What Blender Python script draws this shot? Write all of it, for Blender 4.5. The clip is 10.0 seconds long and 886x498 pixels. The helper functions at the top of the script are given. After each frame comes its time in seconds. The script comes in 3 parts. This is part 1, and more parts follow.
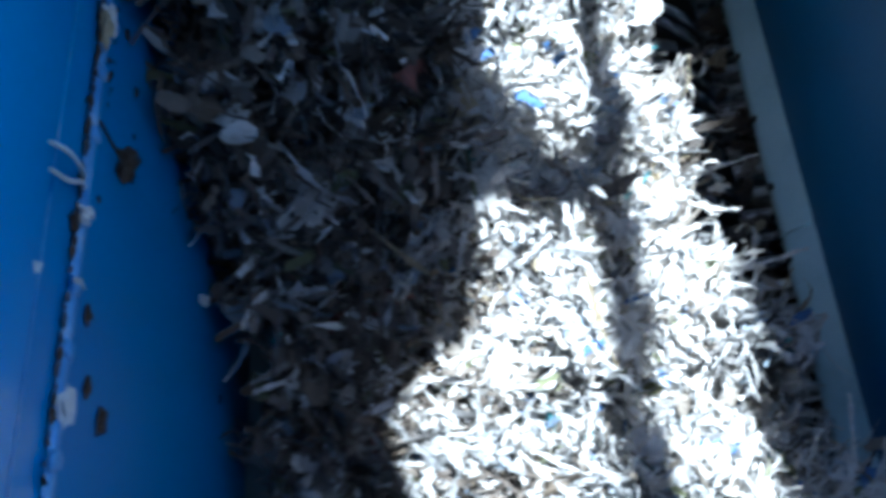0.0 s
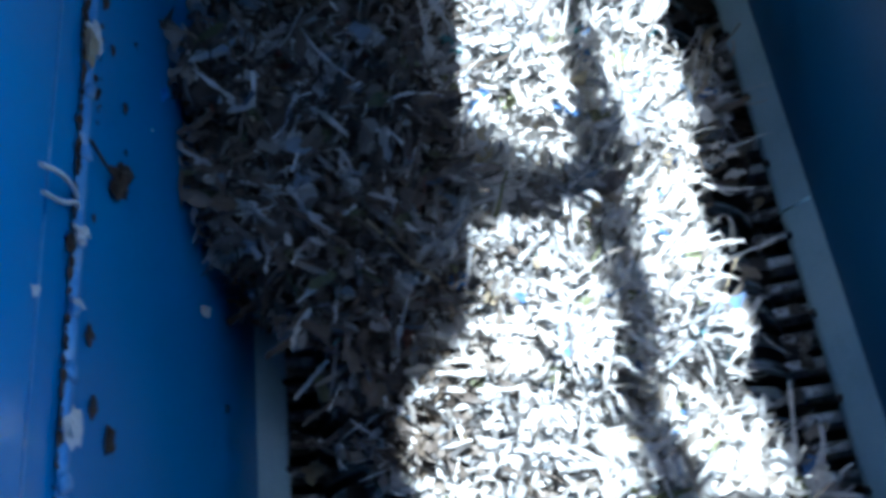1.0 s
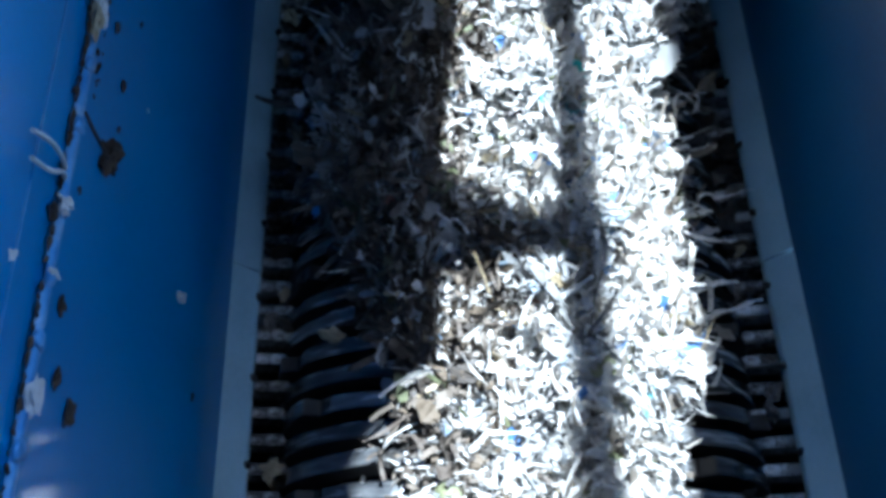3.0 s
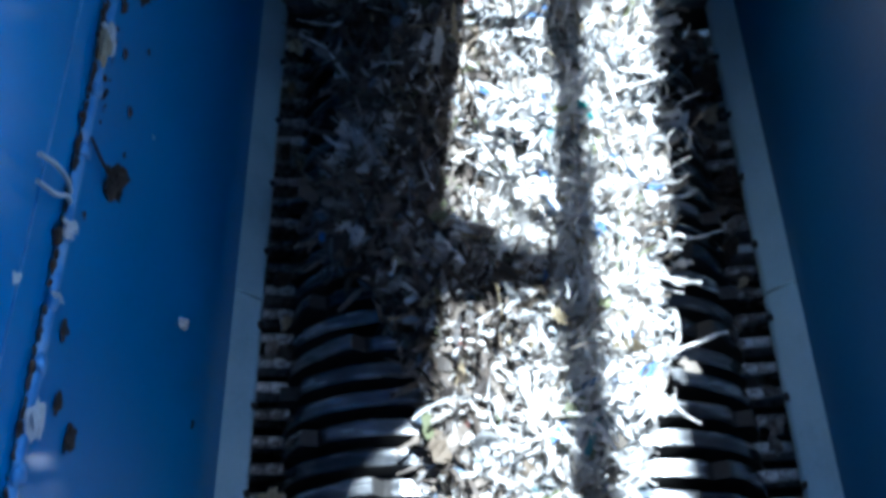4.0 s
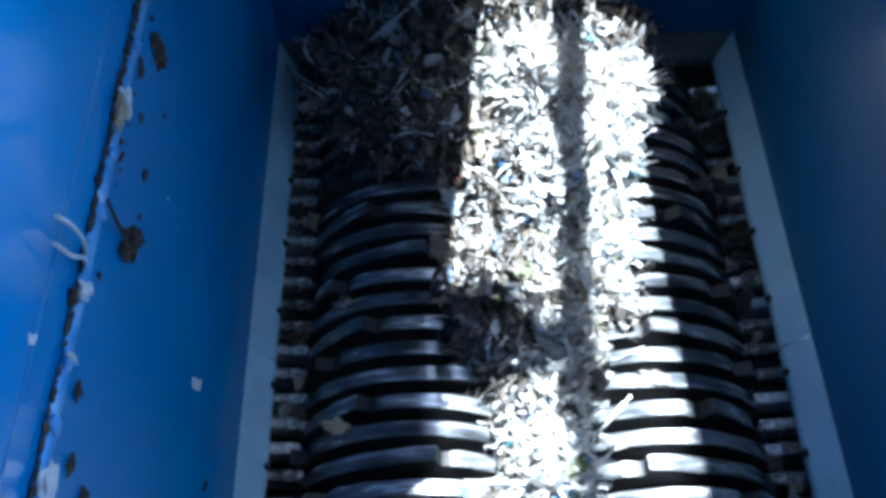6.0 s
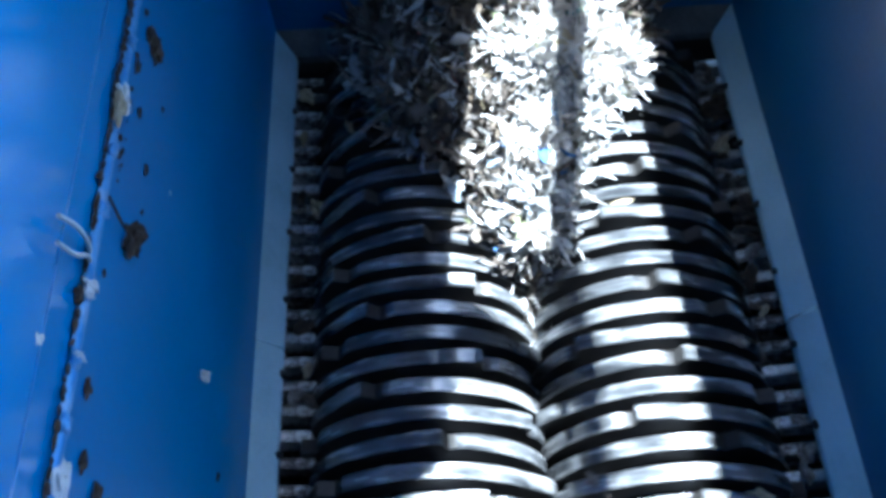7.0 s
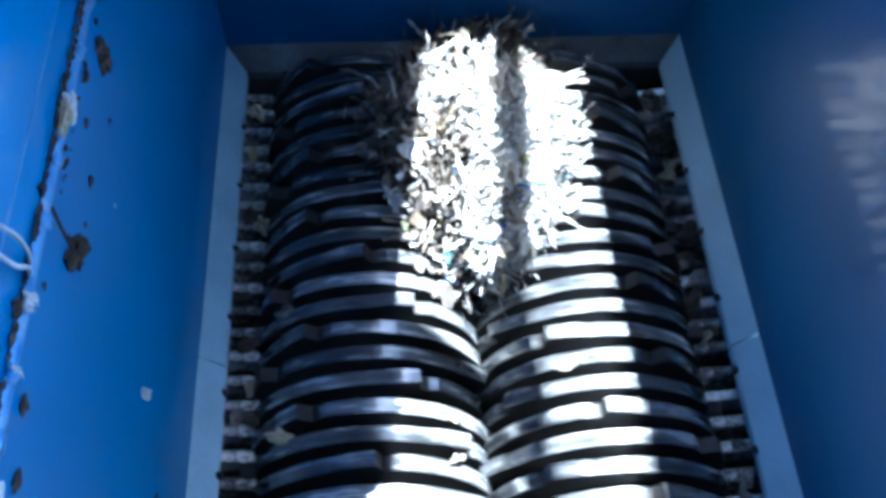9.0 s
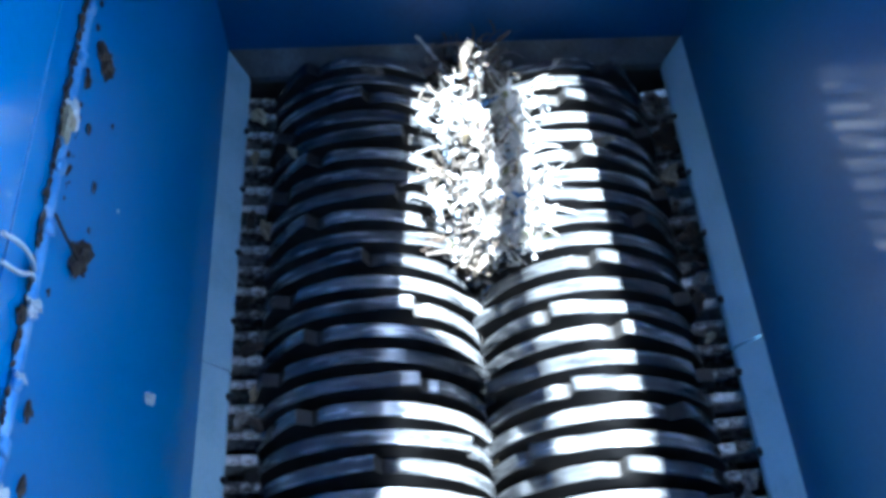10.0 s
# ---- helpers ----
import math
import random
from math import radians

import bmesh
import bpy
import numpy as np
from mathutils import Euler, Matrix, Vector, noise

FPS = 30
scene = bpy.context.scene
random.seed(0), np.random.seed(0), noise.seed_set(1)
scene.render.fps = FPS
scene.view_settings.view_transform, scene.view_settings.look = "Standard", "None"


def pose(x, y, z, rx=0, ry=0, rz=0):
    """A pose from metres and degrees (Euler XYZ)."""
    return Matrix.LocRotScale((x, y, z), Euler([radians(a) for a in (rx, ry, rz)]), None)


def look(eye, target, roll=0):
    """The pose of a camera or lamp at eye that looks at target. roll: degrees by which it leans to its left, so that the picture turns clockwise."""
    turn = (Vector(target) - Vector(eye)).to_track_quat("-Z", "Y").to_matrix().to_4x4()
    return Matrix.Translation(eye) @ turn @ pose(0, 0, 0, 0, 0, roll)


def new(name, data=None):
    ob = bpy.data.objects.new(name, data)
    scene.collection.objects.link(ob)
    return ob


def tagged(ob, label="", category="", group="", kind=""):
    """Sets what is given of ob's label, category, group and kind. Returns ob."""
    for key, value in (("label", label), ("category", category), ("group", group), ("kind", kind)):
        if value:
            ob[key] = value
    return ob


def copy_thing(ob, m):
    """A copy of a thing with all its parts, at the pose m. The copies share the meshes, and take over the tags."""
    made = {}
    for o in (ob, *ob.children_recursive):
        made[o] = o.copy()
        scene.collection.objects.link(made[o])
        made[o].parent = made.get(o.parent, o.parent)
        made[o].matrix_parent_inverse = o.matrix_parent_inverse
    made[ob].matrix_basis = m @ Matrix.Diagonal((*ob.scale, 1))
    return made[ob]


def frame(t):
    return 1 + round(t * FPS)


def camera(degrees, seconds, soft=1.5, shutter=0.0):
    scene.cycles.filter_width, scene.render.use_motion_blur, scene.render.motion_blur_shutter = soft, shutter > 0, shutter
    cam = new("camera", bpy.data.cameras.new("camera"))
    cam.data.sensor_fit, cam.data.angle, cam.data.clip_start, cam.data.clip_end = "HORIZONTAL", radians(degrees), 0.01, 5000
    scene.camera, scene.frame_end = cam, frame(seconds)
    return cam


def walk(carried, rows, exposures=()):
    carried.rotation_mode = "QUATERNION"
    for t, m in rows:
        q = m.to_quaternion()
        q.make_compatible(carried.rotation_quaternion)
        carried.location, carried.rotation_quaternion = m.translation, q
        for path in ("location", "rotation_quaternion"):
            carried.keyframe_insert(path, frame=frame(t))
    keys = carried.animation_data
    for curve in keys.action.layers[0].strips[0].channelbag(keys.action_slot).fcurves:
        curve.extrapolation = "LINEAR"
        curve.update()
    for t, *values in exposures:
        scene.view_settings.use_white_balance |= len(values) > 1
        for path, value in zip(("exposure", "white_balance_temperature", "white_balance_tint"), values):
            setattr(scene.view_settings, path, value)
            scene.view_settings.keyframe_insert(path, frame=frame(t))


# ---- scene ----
cam = camera(50.0, 10.0, soft=4.0, shutter=0.5)
PATH = [
    (0, -0.236, -1.220, 2.414, 26.71, 2.27, -3.57),
    (0.2, -0.235, -1.215, 2.415, 26.24, 4.85, -4.48),
    (0.5, -0.232, -1.208, 2.415, 25.62, 5.94, -7.42),
    (0.7, -0.232, -1.208, 2.415, 26.06, 5.70, -7.44),
    (1, -0.231, -1.209, 2.414, 26.11, 3.77, -6.49),
    (1.2, -0.231, -1.212, 2.412, 27.39, 0.34, -4.33),
    (1.5, -0.232, -1.216, 2.408, 28.62, -1.39, -3.35),
    (1.8, -0.232, -1.219, 2.409, 28.48, -2.06, -2.89),
    (2, -0.232, -1.221, 2.409, 27.38, -1.60, -1.75),
    (3.5, -0.224, -1.223, 2.419, 27.32, 0.21, -1.37),
    (4, -0.231, -1.228, 2.413, 29.23, -0.04, -0.95),
    (4.2, -0.231, -1.232, 2.413, 31.21, 0.92, -1.08),
    (4.5, -0.231, -1.237, 2.414, 33.06, 0.64, -0.73),
    (5, -0.228, -1.238, 2.421, 32.99, 0.59, -0.70),
    (5.5, -0.233, -1.235, 2.415, 33.11, 0.54, -0.90),
    (7, -0.227, -1.226, 2.421, 31.56, 2.21, -2.57),
    (7.2, -0.229, -1.225, 2.420, 31.95, 1.68, -3.16),
    (7.5, -0.230, -1.224, 2.418, 32.00, 1.23, -3.30),
    (7.8, -0.233, -1.225, 2.421, 32.76, 1.01, -3.35),
    (8, -0.234, -1.225, 2.422, 33.19, 0.91, -3.32),
    (8.2, -0.233, -1.226, 2.420, 33.23, 0.86, -4.00),
    (8.5, -0.232, -1.227, 2.416, 32.96, -1.00, -3.33),
    (9, -0.237, -1.223, 2.414, 32.82, -1.25, -3.29),
    (9.5, -0.233, -1.226, 2.416, 32.92, -1.28, -3.40),
    (10, -0.237, -1.220, 2.417, 32.93, -0.94, -3.47),
]
EXPOSURES = [(t, e, 5200, 2) for t, e in ((0, 2.35), (2, 2.4), (4, 2.5), (5.5, 2.97), (7, 3.32), (8.5, 3.72), (10, 3.95))]
walk(cam, [(t, pose(*row)) for t, *row in PATH], EXPOSURES)

# ---- daylight ----
SUN = Vector((0.20, 0.117, 0.97)).normalized()
world = bpy.data.worlds.new("sky")
scene.world = world
world.use_nodes = True
wt = world.node_tree
sky = wt.nodes.new("ShaderNodeTexSky")
sky.sky_type = "NISHITA"
sky.sun_disc = False
sky.sun_elevation = math.asin(SUN.z)
sky.sun_rotation = math.atan2(SUN.x, SUN.y)
wt.links.new(sky.outputs[0], wt.nodes["Background"].inputs[0])
wt.nodes["Background"].inputs[1].default_value = 0.14
sun = new("sun", bpy.data.lights.new("sun", "SUN"))
sun.data.energy, sun.data.angle, sun.data.color = 5.0, radians(0.55), (1.0, 0.98, 0.955)
sun.matrix_world = look(SUN * 8, (0, 0, 0))

# ---- dimensions ----
HALF = 0.8            # half width between the hopper walls
LEN = 1.204           # half length of the chamber
LIN_A, LIN_B = 0.064, 0.072   # liner plates: run and drop
SHAFT_X, SHAFT_OFF, SHAFT_Z = 0.338, 0.003, -0.300
R_CUT, R_TIP, R_SPACER = 0.356, 0.386, 0.262
PITCH = 0.0795
DISC_Y = 0.048        # one cutter of the first shaft stands here
SEAM_Z, STEP_Z, WALL_TOP = 1.155, 1.268, 1.72


# ---- materials ----
def material(name, stops, rough=(0.4, 0.6), metal=0.0, scale=6.0, fine=60.0, bump=0.15, coat=0.0, island=False,
             per_object=False, stretch=(1, 1, 1), dist=0.004, thin=0.0):
    """Colour ramp over two scales of noise (or over single islands), rough variation and fine relief."""
    m = bpy.data.materials.new(name)
    m.use_nodes = True
    nt = m.node_tree
    n, link = nt.nodes, nt.links.new
    b = n["Principled BSDF"]
    b.inputs["Metallic"].default_value = metal
    if coat:
        b.inputs["Specular IOR Level"].default_value = 0.3
        b.inputs["Coat Weight"].default_value = coat
        b.inputs["Coat Roughness"].default_value = 0.09
    tc = n.new("ShaderNodeTexCoord")
    mp = n.new("ShaderNodeMapping")
    mp.inputs["Scale"].default_value = stretch
    link(tc.outputs["Object"], mp.inputs[0])
    big = n.new("ShaderNodeTexNoise")
    big.inputs["Scale"].default_value, big.inputs["Detail"].default_value = scale, 5
    small = n.new("ShaderNodeTexNoise")
    small.inputs["Scale"].default_value, small.inputs["Detail"].default_value = fine, 4
    link(mp.outputs[0], big.inputs["Vector"])
    link(mp.outputs[0], small.inputs["Vector"])
    mix = n.new("ShaderNodeMath")
    mix.operation = "MULTIPLY_ADD"
    link(small.outputs[0], mix.inputs[0])
    mix.inputs[1].default_value = 0.35
    sub = n.new("ShaderNodeMath")
    sub.operation = "SUBTRACT"
    link(big.outputs[0], sub.inputs[0])
    sub.inputs[1].default_value = 0.17
    link(sub.outputs[0], mix.inputs[2])
    factor = mix.outputs[0]
    if island:
        geo = n.new("ShaderNodeNewGeometry")
        factor = geo.outputs["Random Per Island"]
    if per_object:
        info = n.new("ShaderNodeObjectInfo")
        ad = n.new("ShaderNodeMath")
        ad.operation = "MULTIPLY_ADD"
        link(info.outputs["Random"], ad.inputs[0])
        ad.inputs[1].default_value = 0.22
        sh = n.new("ShaderNodeMath")
        sh.operation = "SUBTRACT"
        link(factor, sh.inputs[0])
        sh.inputs[1].default_value = 0.11
        link(sh.outputs[0], ad.inputs[2])
        factor = ad.outputs[0]
    ramp = n.new("ShaderNodeValToRGB")
    if island:
        ramp.color_ramp.interpolation = "CONSTANT"
    el = ramp.color_ramp.elements
    while len(el) < len(stops):
        el.new(0.5)
    for e, (p, c) in zip(el, stops):
        e.position, e.color = p, (*c, 1)
    link(factor, ramp.inputs[0])
    colour = ramp.outputs[0]
    if island:
        tint = n.new("ShaderNodeMix")
        tint.data_type, tint.blend_type = "RGBA", "MULTIPLY"
        tint.inputs[0].default_value = 0.6
        link(colour, tint.inputs[6])
        link(small.outputs[0], tint.inputs[7])
        gain = n.new("ShaderNodeMix")
        gain.data_type, gain.blend_type = "RGBA", "MULTIPLY"
        gain.inputs[0].default_value = 1.0
        link(tint.outputs[2], gain.inputs[6])
        gain.inputs[7].default_value = (1.35, 1.35, 1.35, 1)
        colour = gain.outputs[2]
    link(colour, b.inputs["Base Color"])
    rr = n.new("ShaderNodeMapRange")
    rr.inputs[1].default_value, rr.inputs[2].default_value = 0.3, 0.7
    rr.inputs[3].default_value, rr.inputs[4].default_value = rough
    link(big.outputs[0] if not island else small.outputs[0], rr.inputs[0])
    link(rr.outputs[0], b.inputs["Roughness"])
    bp = n.new("ShaderNodeBump")
    bp.inputs["Strength"].default_value, bp.inputs["Distance"].default_value = bump, dist
    link(mix.outputs[0], bp.inputs["Height"])
    link(bp.outputs[0], b.inputs["Normal"])
    if thin:
        back = n.new("ShaderNodeBsdfTranslucent")
        blend = n.new("ShaderNodeMixShader")
        blend.inputs[0].default_value = thin
        link(colour, back.inputs[0])
        link(b.outputs[0], blend.inputs[1])
        link(back.outputs[0], blend.inputs[2])
        link(blend.outputs[0], n["Material Output"].inputs[0])
    return m


BLUE = material("blue_paint", [(0.2, (0.005, 0.140, 0.36)), (0.5, (0.007, 0.180, 0.44)), (0.8, (0.011, 0.21, 0.49))],
                (0.35, 0.55), 0, 1.8, 55, 0.12, coat=0.32, dist=0.002)
# darker copy of the wall blue: the right wall's shade put into its paint
SHADED_BLUE = material("shaded_blue_paint", [(0.2, (0.009, 0.070, 0.165)), (0.5, (0.012, 0.098, 0.225)), (0.8, (0.018, 0.125, 0.27))],
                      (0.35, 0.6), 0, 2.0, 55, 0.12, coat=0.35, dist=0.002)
# end walls: shade of the far end put into the paint along with grime
SHADE_GRIME_BLUE = material("shade_and_grime_blue", [(0.25, (0.006, 0.045, 0.13)), (0.5, (0.008, 0.07, 0.19)), (0.8, (0.014, 0.10, 0.25))],
                       (0.5, 0.7), 0, 2.5, 55, 0.15, dist=0.002)
RIDGE = material("worn_blue_weld", [(0.3, (0.05, 0.20, 0.48)), (0.55, (0.12, 0.30, 0.55)), (0.8, (0.32, 0.42, 0.55))],
                 (0.25, 0.5), 0.2, 14, 90, 0.5)
RUST = material("rust_crust", [(0.25, (0.012, 0.009, 0.007)), (0.55, (0.04, 0.026, 0.016)), (0.8, (0.11, 0.075, 0.045))],
                (0.8, 0.95), 0, 25, 120, 0.9)
LINER = material("grey_liner_paint", [(0.2, (0.28, 0.42, 0.47)), (0.5, (0.38, 0.54, 0.60)), (0.85, (0.45, 0.61, 0.67))],
                 (0.4, 0.6), 0.0, 5, 70, 0.25)
STEEL = material("polished_cutter_steel", [(0.3, (0.045, 0.048, 0.052)), (0.5, (0.14, 0.145, 0.15)), (0.75, (0.44, 0.44, 0.435))],
                 (0.13, 0.32), 0.56, 7, 45, 0.25, per_object=True, stretch=(1, 6, 1), dist=0.0015)
# end liners, a darker grey than the side liners
DARK_LINER = material("dark_grey_liner", [(0.25, (0.03, 0.032, 0.032)), (0.55, (0.09, 0.10, 0.10)), (0.85, (0.18, 0.21, 0.22))],
                 (0.5, 0.8), 0.0, 7, 70, 0.4)
DARK_STEEL = material("dark_rough_steel", [(0.2, (0.012, 0.012, 0.014)), (0.55, (0.04, 0.038, 0.036)), (0.85, (0.10, 0.085, 0.07))],
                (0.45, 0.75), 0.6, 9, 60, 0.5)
HUB = material("rubbed_hub_steel", [(0.2, (0.05, 0.052, 0.056)), (0.55, (0.10, 0.103, 0.11)), (0.85, (0.17, 0.172, 0.178))],
               (0.16, 0.30), 1.0, 9, 60, 0.15, stretch=(1, 4, 1), dist=0.001)
FINGER = material("dirty_scraper_steel", [(0.34, (0.03, 0.027, 0.025)), (0.44, (0.20, 0.19, 0.18)), (0.60, (0.60, 0.60, 0.59))],
                  (0.30, 0.7), 0.5, 42, 160, 0.8, per_object=True)
PACKED = material("packed_dirt", [(0.25, (0.012, 0.010, 0.008)), (0.5, (0.042, 0.033, 0.024)), (0.8, (0.102, 0.081, 0.060))],
                  (0.8, 0.95), 0, 22, 130, 0.9)
# lighter core for pale clumps, so gaps on the sunlit side stay bright
FLUFF = material("packed_pale_fluff", [(0.3, (0.16, 0.145, 0.125)), (0.45, (0.38, 0.365, 0.335)), (0.7, (0.58, 0.57, 0.54))],
                 (0.8, 0.95), 0, 28, 130, 1.0, dist=0.012)
# paper shreds, whitened to carry the brightness of the sunlit side
SHREDS = material("mixed_shreds", [
    (0.0, (0.62, 0.60, 0.57)), (0.26, (0.48, 0.46, 0.43)), (0.44, (0.70, 0.69, 0.67)), (0.62, (0.34, 0.31, 0.27)),
    (0.70, (0.56, 0.54, 0.50)), (0.86, (0.22, 0.19, 0.155)), (0.89, (0.46, 0.50, 0.53)),
    (0.95, (0.20, 0.21, 0.11)), (0.965, (0.08, 0.17, 0.36)), (0.969, (0.34, 0.13, 0.11)), (0.973, (0.10, 0.30, 0.29)),
    (0.977, (0.44, 0.37, 0.24))], (0.45, 0.8), 0, 30, 55, 0.4, island=True, thin=0.38)
# brown waste, darkened further to carry the shade on the heap's left
SHADED_BROWN_SHREDS = material("shaded_brown_shreds", [
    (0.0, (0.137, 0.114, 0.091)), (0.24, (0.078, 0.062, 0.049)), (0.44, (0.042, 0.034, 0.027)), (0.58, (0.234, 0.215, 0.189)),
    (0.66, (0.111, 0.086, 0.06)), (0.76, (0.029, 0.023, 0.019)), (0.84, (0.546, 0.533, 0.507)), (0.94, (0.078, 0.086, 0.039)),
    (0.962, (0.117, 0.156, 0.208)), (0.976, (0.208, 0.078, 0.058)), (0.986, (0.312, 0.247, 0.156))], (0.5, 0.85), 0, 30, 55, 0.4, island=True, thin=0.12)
GREY_SHREDS = material("grey_fluff_shreds", [
    (0.0, (0.36, 0.36, 0.355)), (0.25, (0.20, 0.20, 0.197)), (0.42, (0.50, 0.50, 0.49)), (0.60, (0.12, 0.112, 0.105)),
    (0.74, (0.38, 0.37, 0.35)), (0.88, (0.07, 0.066, 0.062)), (0.94, (0.24, 0.29, 0.34)), (0.98, (0.09, 0.26, 0.29))], (0.5, 0.85), 0, 30, 55, 0.4, island=True, thin=0.25)
PALE = material("pale_plastic", [(0.2, (0.440, 0.440, 0.416)), (0.5, (0.560, 0.560, 0.544)), (0.8, (0.640, 0.640, 0.632))],
                (0.3, 0.5), 0, 20, 90, 0.3)
SCRAP_GREY = material("grey_brown_wad", [(0.25, (0.07, 0.06, 0.05)), (0.5, (0.16, 0.14, 0.12)), (0.8, (0.30, 0.28, 0.25))], (0.7, 0.9), 0, 30, 120, 0.9)
TAN = material("tan_cardboard", [(0.2, (0.210, 0.165, 0.098)), (0.5, (0.315, 0.255, 0.158)), (0.8, (0.390, 0.330, 0.217))],
               (0.6, 0.8), 0, 20, 90, 0.3)
BLUEFILM = material("blue_film", [(0.2, (0.03, 0.12, 0.38)), (0.5, (0.05, 0.20, 0.52)), (0.8, (0.10, 0.30, 0.62))],
                    (0.3, 0.5), 0, 20, 90, 0.3)
TEALFILM = material("teal_film", [(0.2, (0.04, 0.33, 0.32)), (0.8, (0.12, 0.50, 0.47))], (0.3, 0.5), 0, 20, 90, 0.3)
REDFILM = material("red_film", [(0.2, (0.42, 0.08, 0.09)), (0.8, (0.60, 0.22, 0.22))], (0.3, 0.5), 0, 20, 90, 0.3)
CONCRETE = material("screen_concrete", [(0.2, (0.22, 0.21, 0.20)), (0.8, (0.34, 0.33, 0.31))], (0.8, 0.95), 0, 0.7, 30, 0.2)
ASPHALT = material("asphalt", [(0.2, (0.04, 0.04, 0.042)), (0.8, (0.065, 0.064, 0.063))], (0.8, 0.95), 0, 2, 60, 0.3)
DECK = material("galvanised_shade_deck", [(0.2, (0.22, 0.23, 0.24)), (0.8, (0.34, 0.35, 0.36))], (0.4, 0.6), 0.6, 6, 60, 0.2)


# ---- mesh helpers ----
def mesh(name, bm, *mats, smooth=False):
    me = bpy.data.meshes.new(name)
    bm.normal_update()
    bm.to_mesh(me)
    bm.free()
    for m in mats:
        me.materials.append(m)
    if smooth:
        me.polygons.foreach_set("use_smooth", [True] * len(me.polygons))
    return me


def child(name, me, parent, m=None, label=""):
    ob = new(name, me)
    ob.parent = parent
    if m is not None:
        ob.matrix_basis = m
    return tagged(ob, label=label)


def part(name, bm, mat, parent, label="", m=None, smooth=False):
    return child(name, mesh(name, bm, mat, smooth=smooth), parent, m, label)


def box(bm, x0, x1, y0, y1, z0, z1, bevel=0.0):
    r = bmesh.ops.create_cube(bm, size=1)
    bmesh.ops.scale(bm, vec=(x1 - x0, y1 - y0, z1 - z0), verts=r["verts"])
    bmesh.ops.translate(bm, vec=((x0 + x1) / 2, (y0 + y1) / 2, (z0 + z1) / 2), verts=r["verts"])
    if bevel:
        es = list({e for v in r["verts"] for e in v.link_edges})
        bmesh.ops.bevel(bm, geom=es, offset=bevel, segments=2, affect="EDGES", profile=0.6)
    return bm


def prism(section, y0, y1):
    """A bar along y from an (x, z) outline."""
    bm = bmesh.new()
    a = [bm.verts.new((x, y0, z)) for x, z in section]
    b = [bm.verts.new((x, y1, z)) for x, z in section]
    k = len(section)
    for i in range(k):
        bm.faces.new((a[i], a[(i + 1) % k], b[(i + 1) % k], b[i]))
    bm.faces.new(a[::-1])
    bm.faces.new(b)
    bmesh.ops.recalc_face_normals(bm, faces=bm.faces)
    return bm


def lump(r, rng, rough=0.35, squash=(1, 1, 1), sub=2):
    bm = bmesh.new()
    bmesh.ops.create_icosphere(bm, subdivisions=sub, radius=r)
    o = Vector((rng.random() * 50, rng.random() * 50, 0))
    for v in bm.verts:
        k = 1 + rough * noise.noise(v.co / r * 1.3 + o) + rough * 0.5 * noise.noise(v.co / r * 3.1 + o)
        v.co = Vector(a * b for a, b in zip(v.co * k, squash))
    return bm


def ribbon(bm, rng, start, way, up, length, width, curl, twist, steps=4, taper=0.3):
    """A thin curled strip as a run of quads."""
    p, d = start.copy(), way.normalized()
    u = (up - d * up.dot(d)).normalized()
    last = None
    for i in range(steps + 1):
        side = d.cross(u)
        w = width * (1 - taper * abs(2 * i / steps - 1)) * (0.45 + 1.0 * rng.random())
        pair = (bm.verts.new(p + side * w / 2), bm.verts.new(p - side * w / 2))
        if last:
            bm.faces.new((last[0], last[1], pair[1], pair[0]))
        last = pair
        p = p + d * (length / steps)
        q = Matrix.Rotation(curl * (0.4 + rng.random()) / steps, 3, side) @ Matrix.Rotation(twist * (rng.random() - 0.3) / steps, 3, d)
        d, u = q @ d, q @ u
        curl = curl if rng.random() < 0.74 else -curl


# ---- hopper ----
def wall_side(name, s, paint):
    """A painted side wall: lower plate, rolled weld along its seam, upper plate with a step."""
    wall = tagged(new(name), "glossy blue painted steel hopper wall with a welded seam", "wall", kind="structure")
    x = s * HALF
    bm = prism([(x, 0.0), (x + s * 0.02, 0.0), (x + s * 0.02, SEAM_Z), (x, SEAM_Z)], -LEN, LEN)
    part("lower_plate", bm, paint, wall)
    bm = prism([(x + s * 0.003, SEAM_Z), (x + s * 0.02, SEAM_Z), (x + s * 0.02, STEP_Z), (x + s * 0.003, STEP_Z)], -LEN, LEN)
    part("middle_plate", bm, paint, wall)
    bm = prism([(x - s * 0.002, STEP_Z), (x + s * 0.02, STEP_Z), (x + s * 0.02, WALL_TOP), (x - s * 0.002, WALL_TOP),
                (x - s * 0.004, STEP_Z + 0.004)], -LEN, LEN)
    part("upper_plate", bm, paint, wall)
    if s < 0:
        # added unseen plate above the wall, there to block sky on this side
        part("sky_block_plate", box(bmesh.new(), x - 0.02, x - 0.001, -LEN, LEN, WALL_TOP + 0.03, 4.9), paint, wall)
    bm = prism([(x - s * 0.0045, STEP_Z - 0.001), (x, STEP_Z - 0.001), (x, STEP_Z - 0.004), (x - s * 0.0045, STEP_Z - 0.003)], -LEN, LEN)
    part("bare_edge", bm, RIDGE, wall, "rubbed pale edge of the upper plate")
    return wall


left_wall = wall_side("wall_left", -1, BLUE)
# the right side's shade is in its paint
right_wall = wall_side("wall_right", 1, SHADED_BLUE)
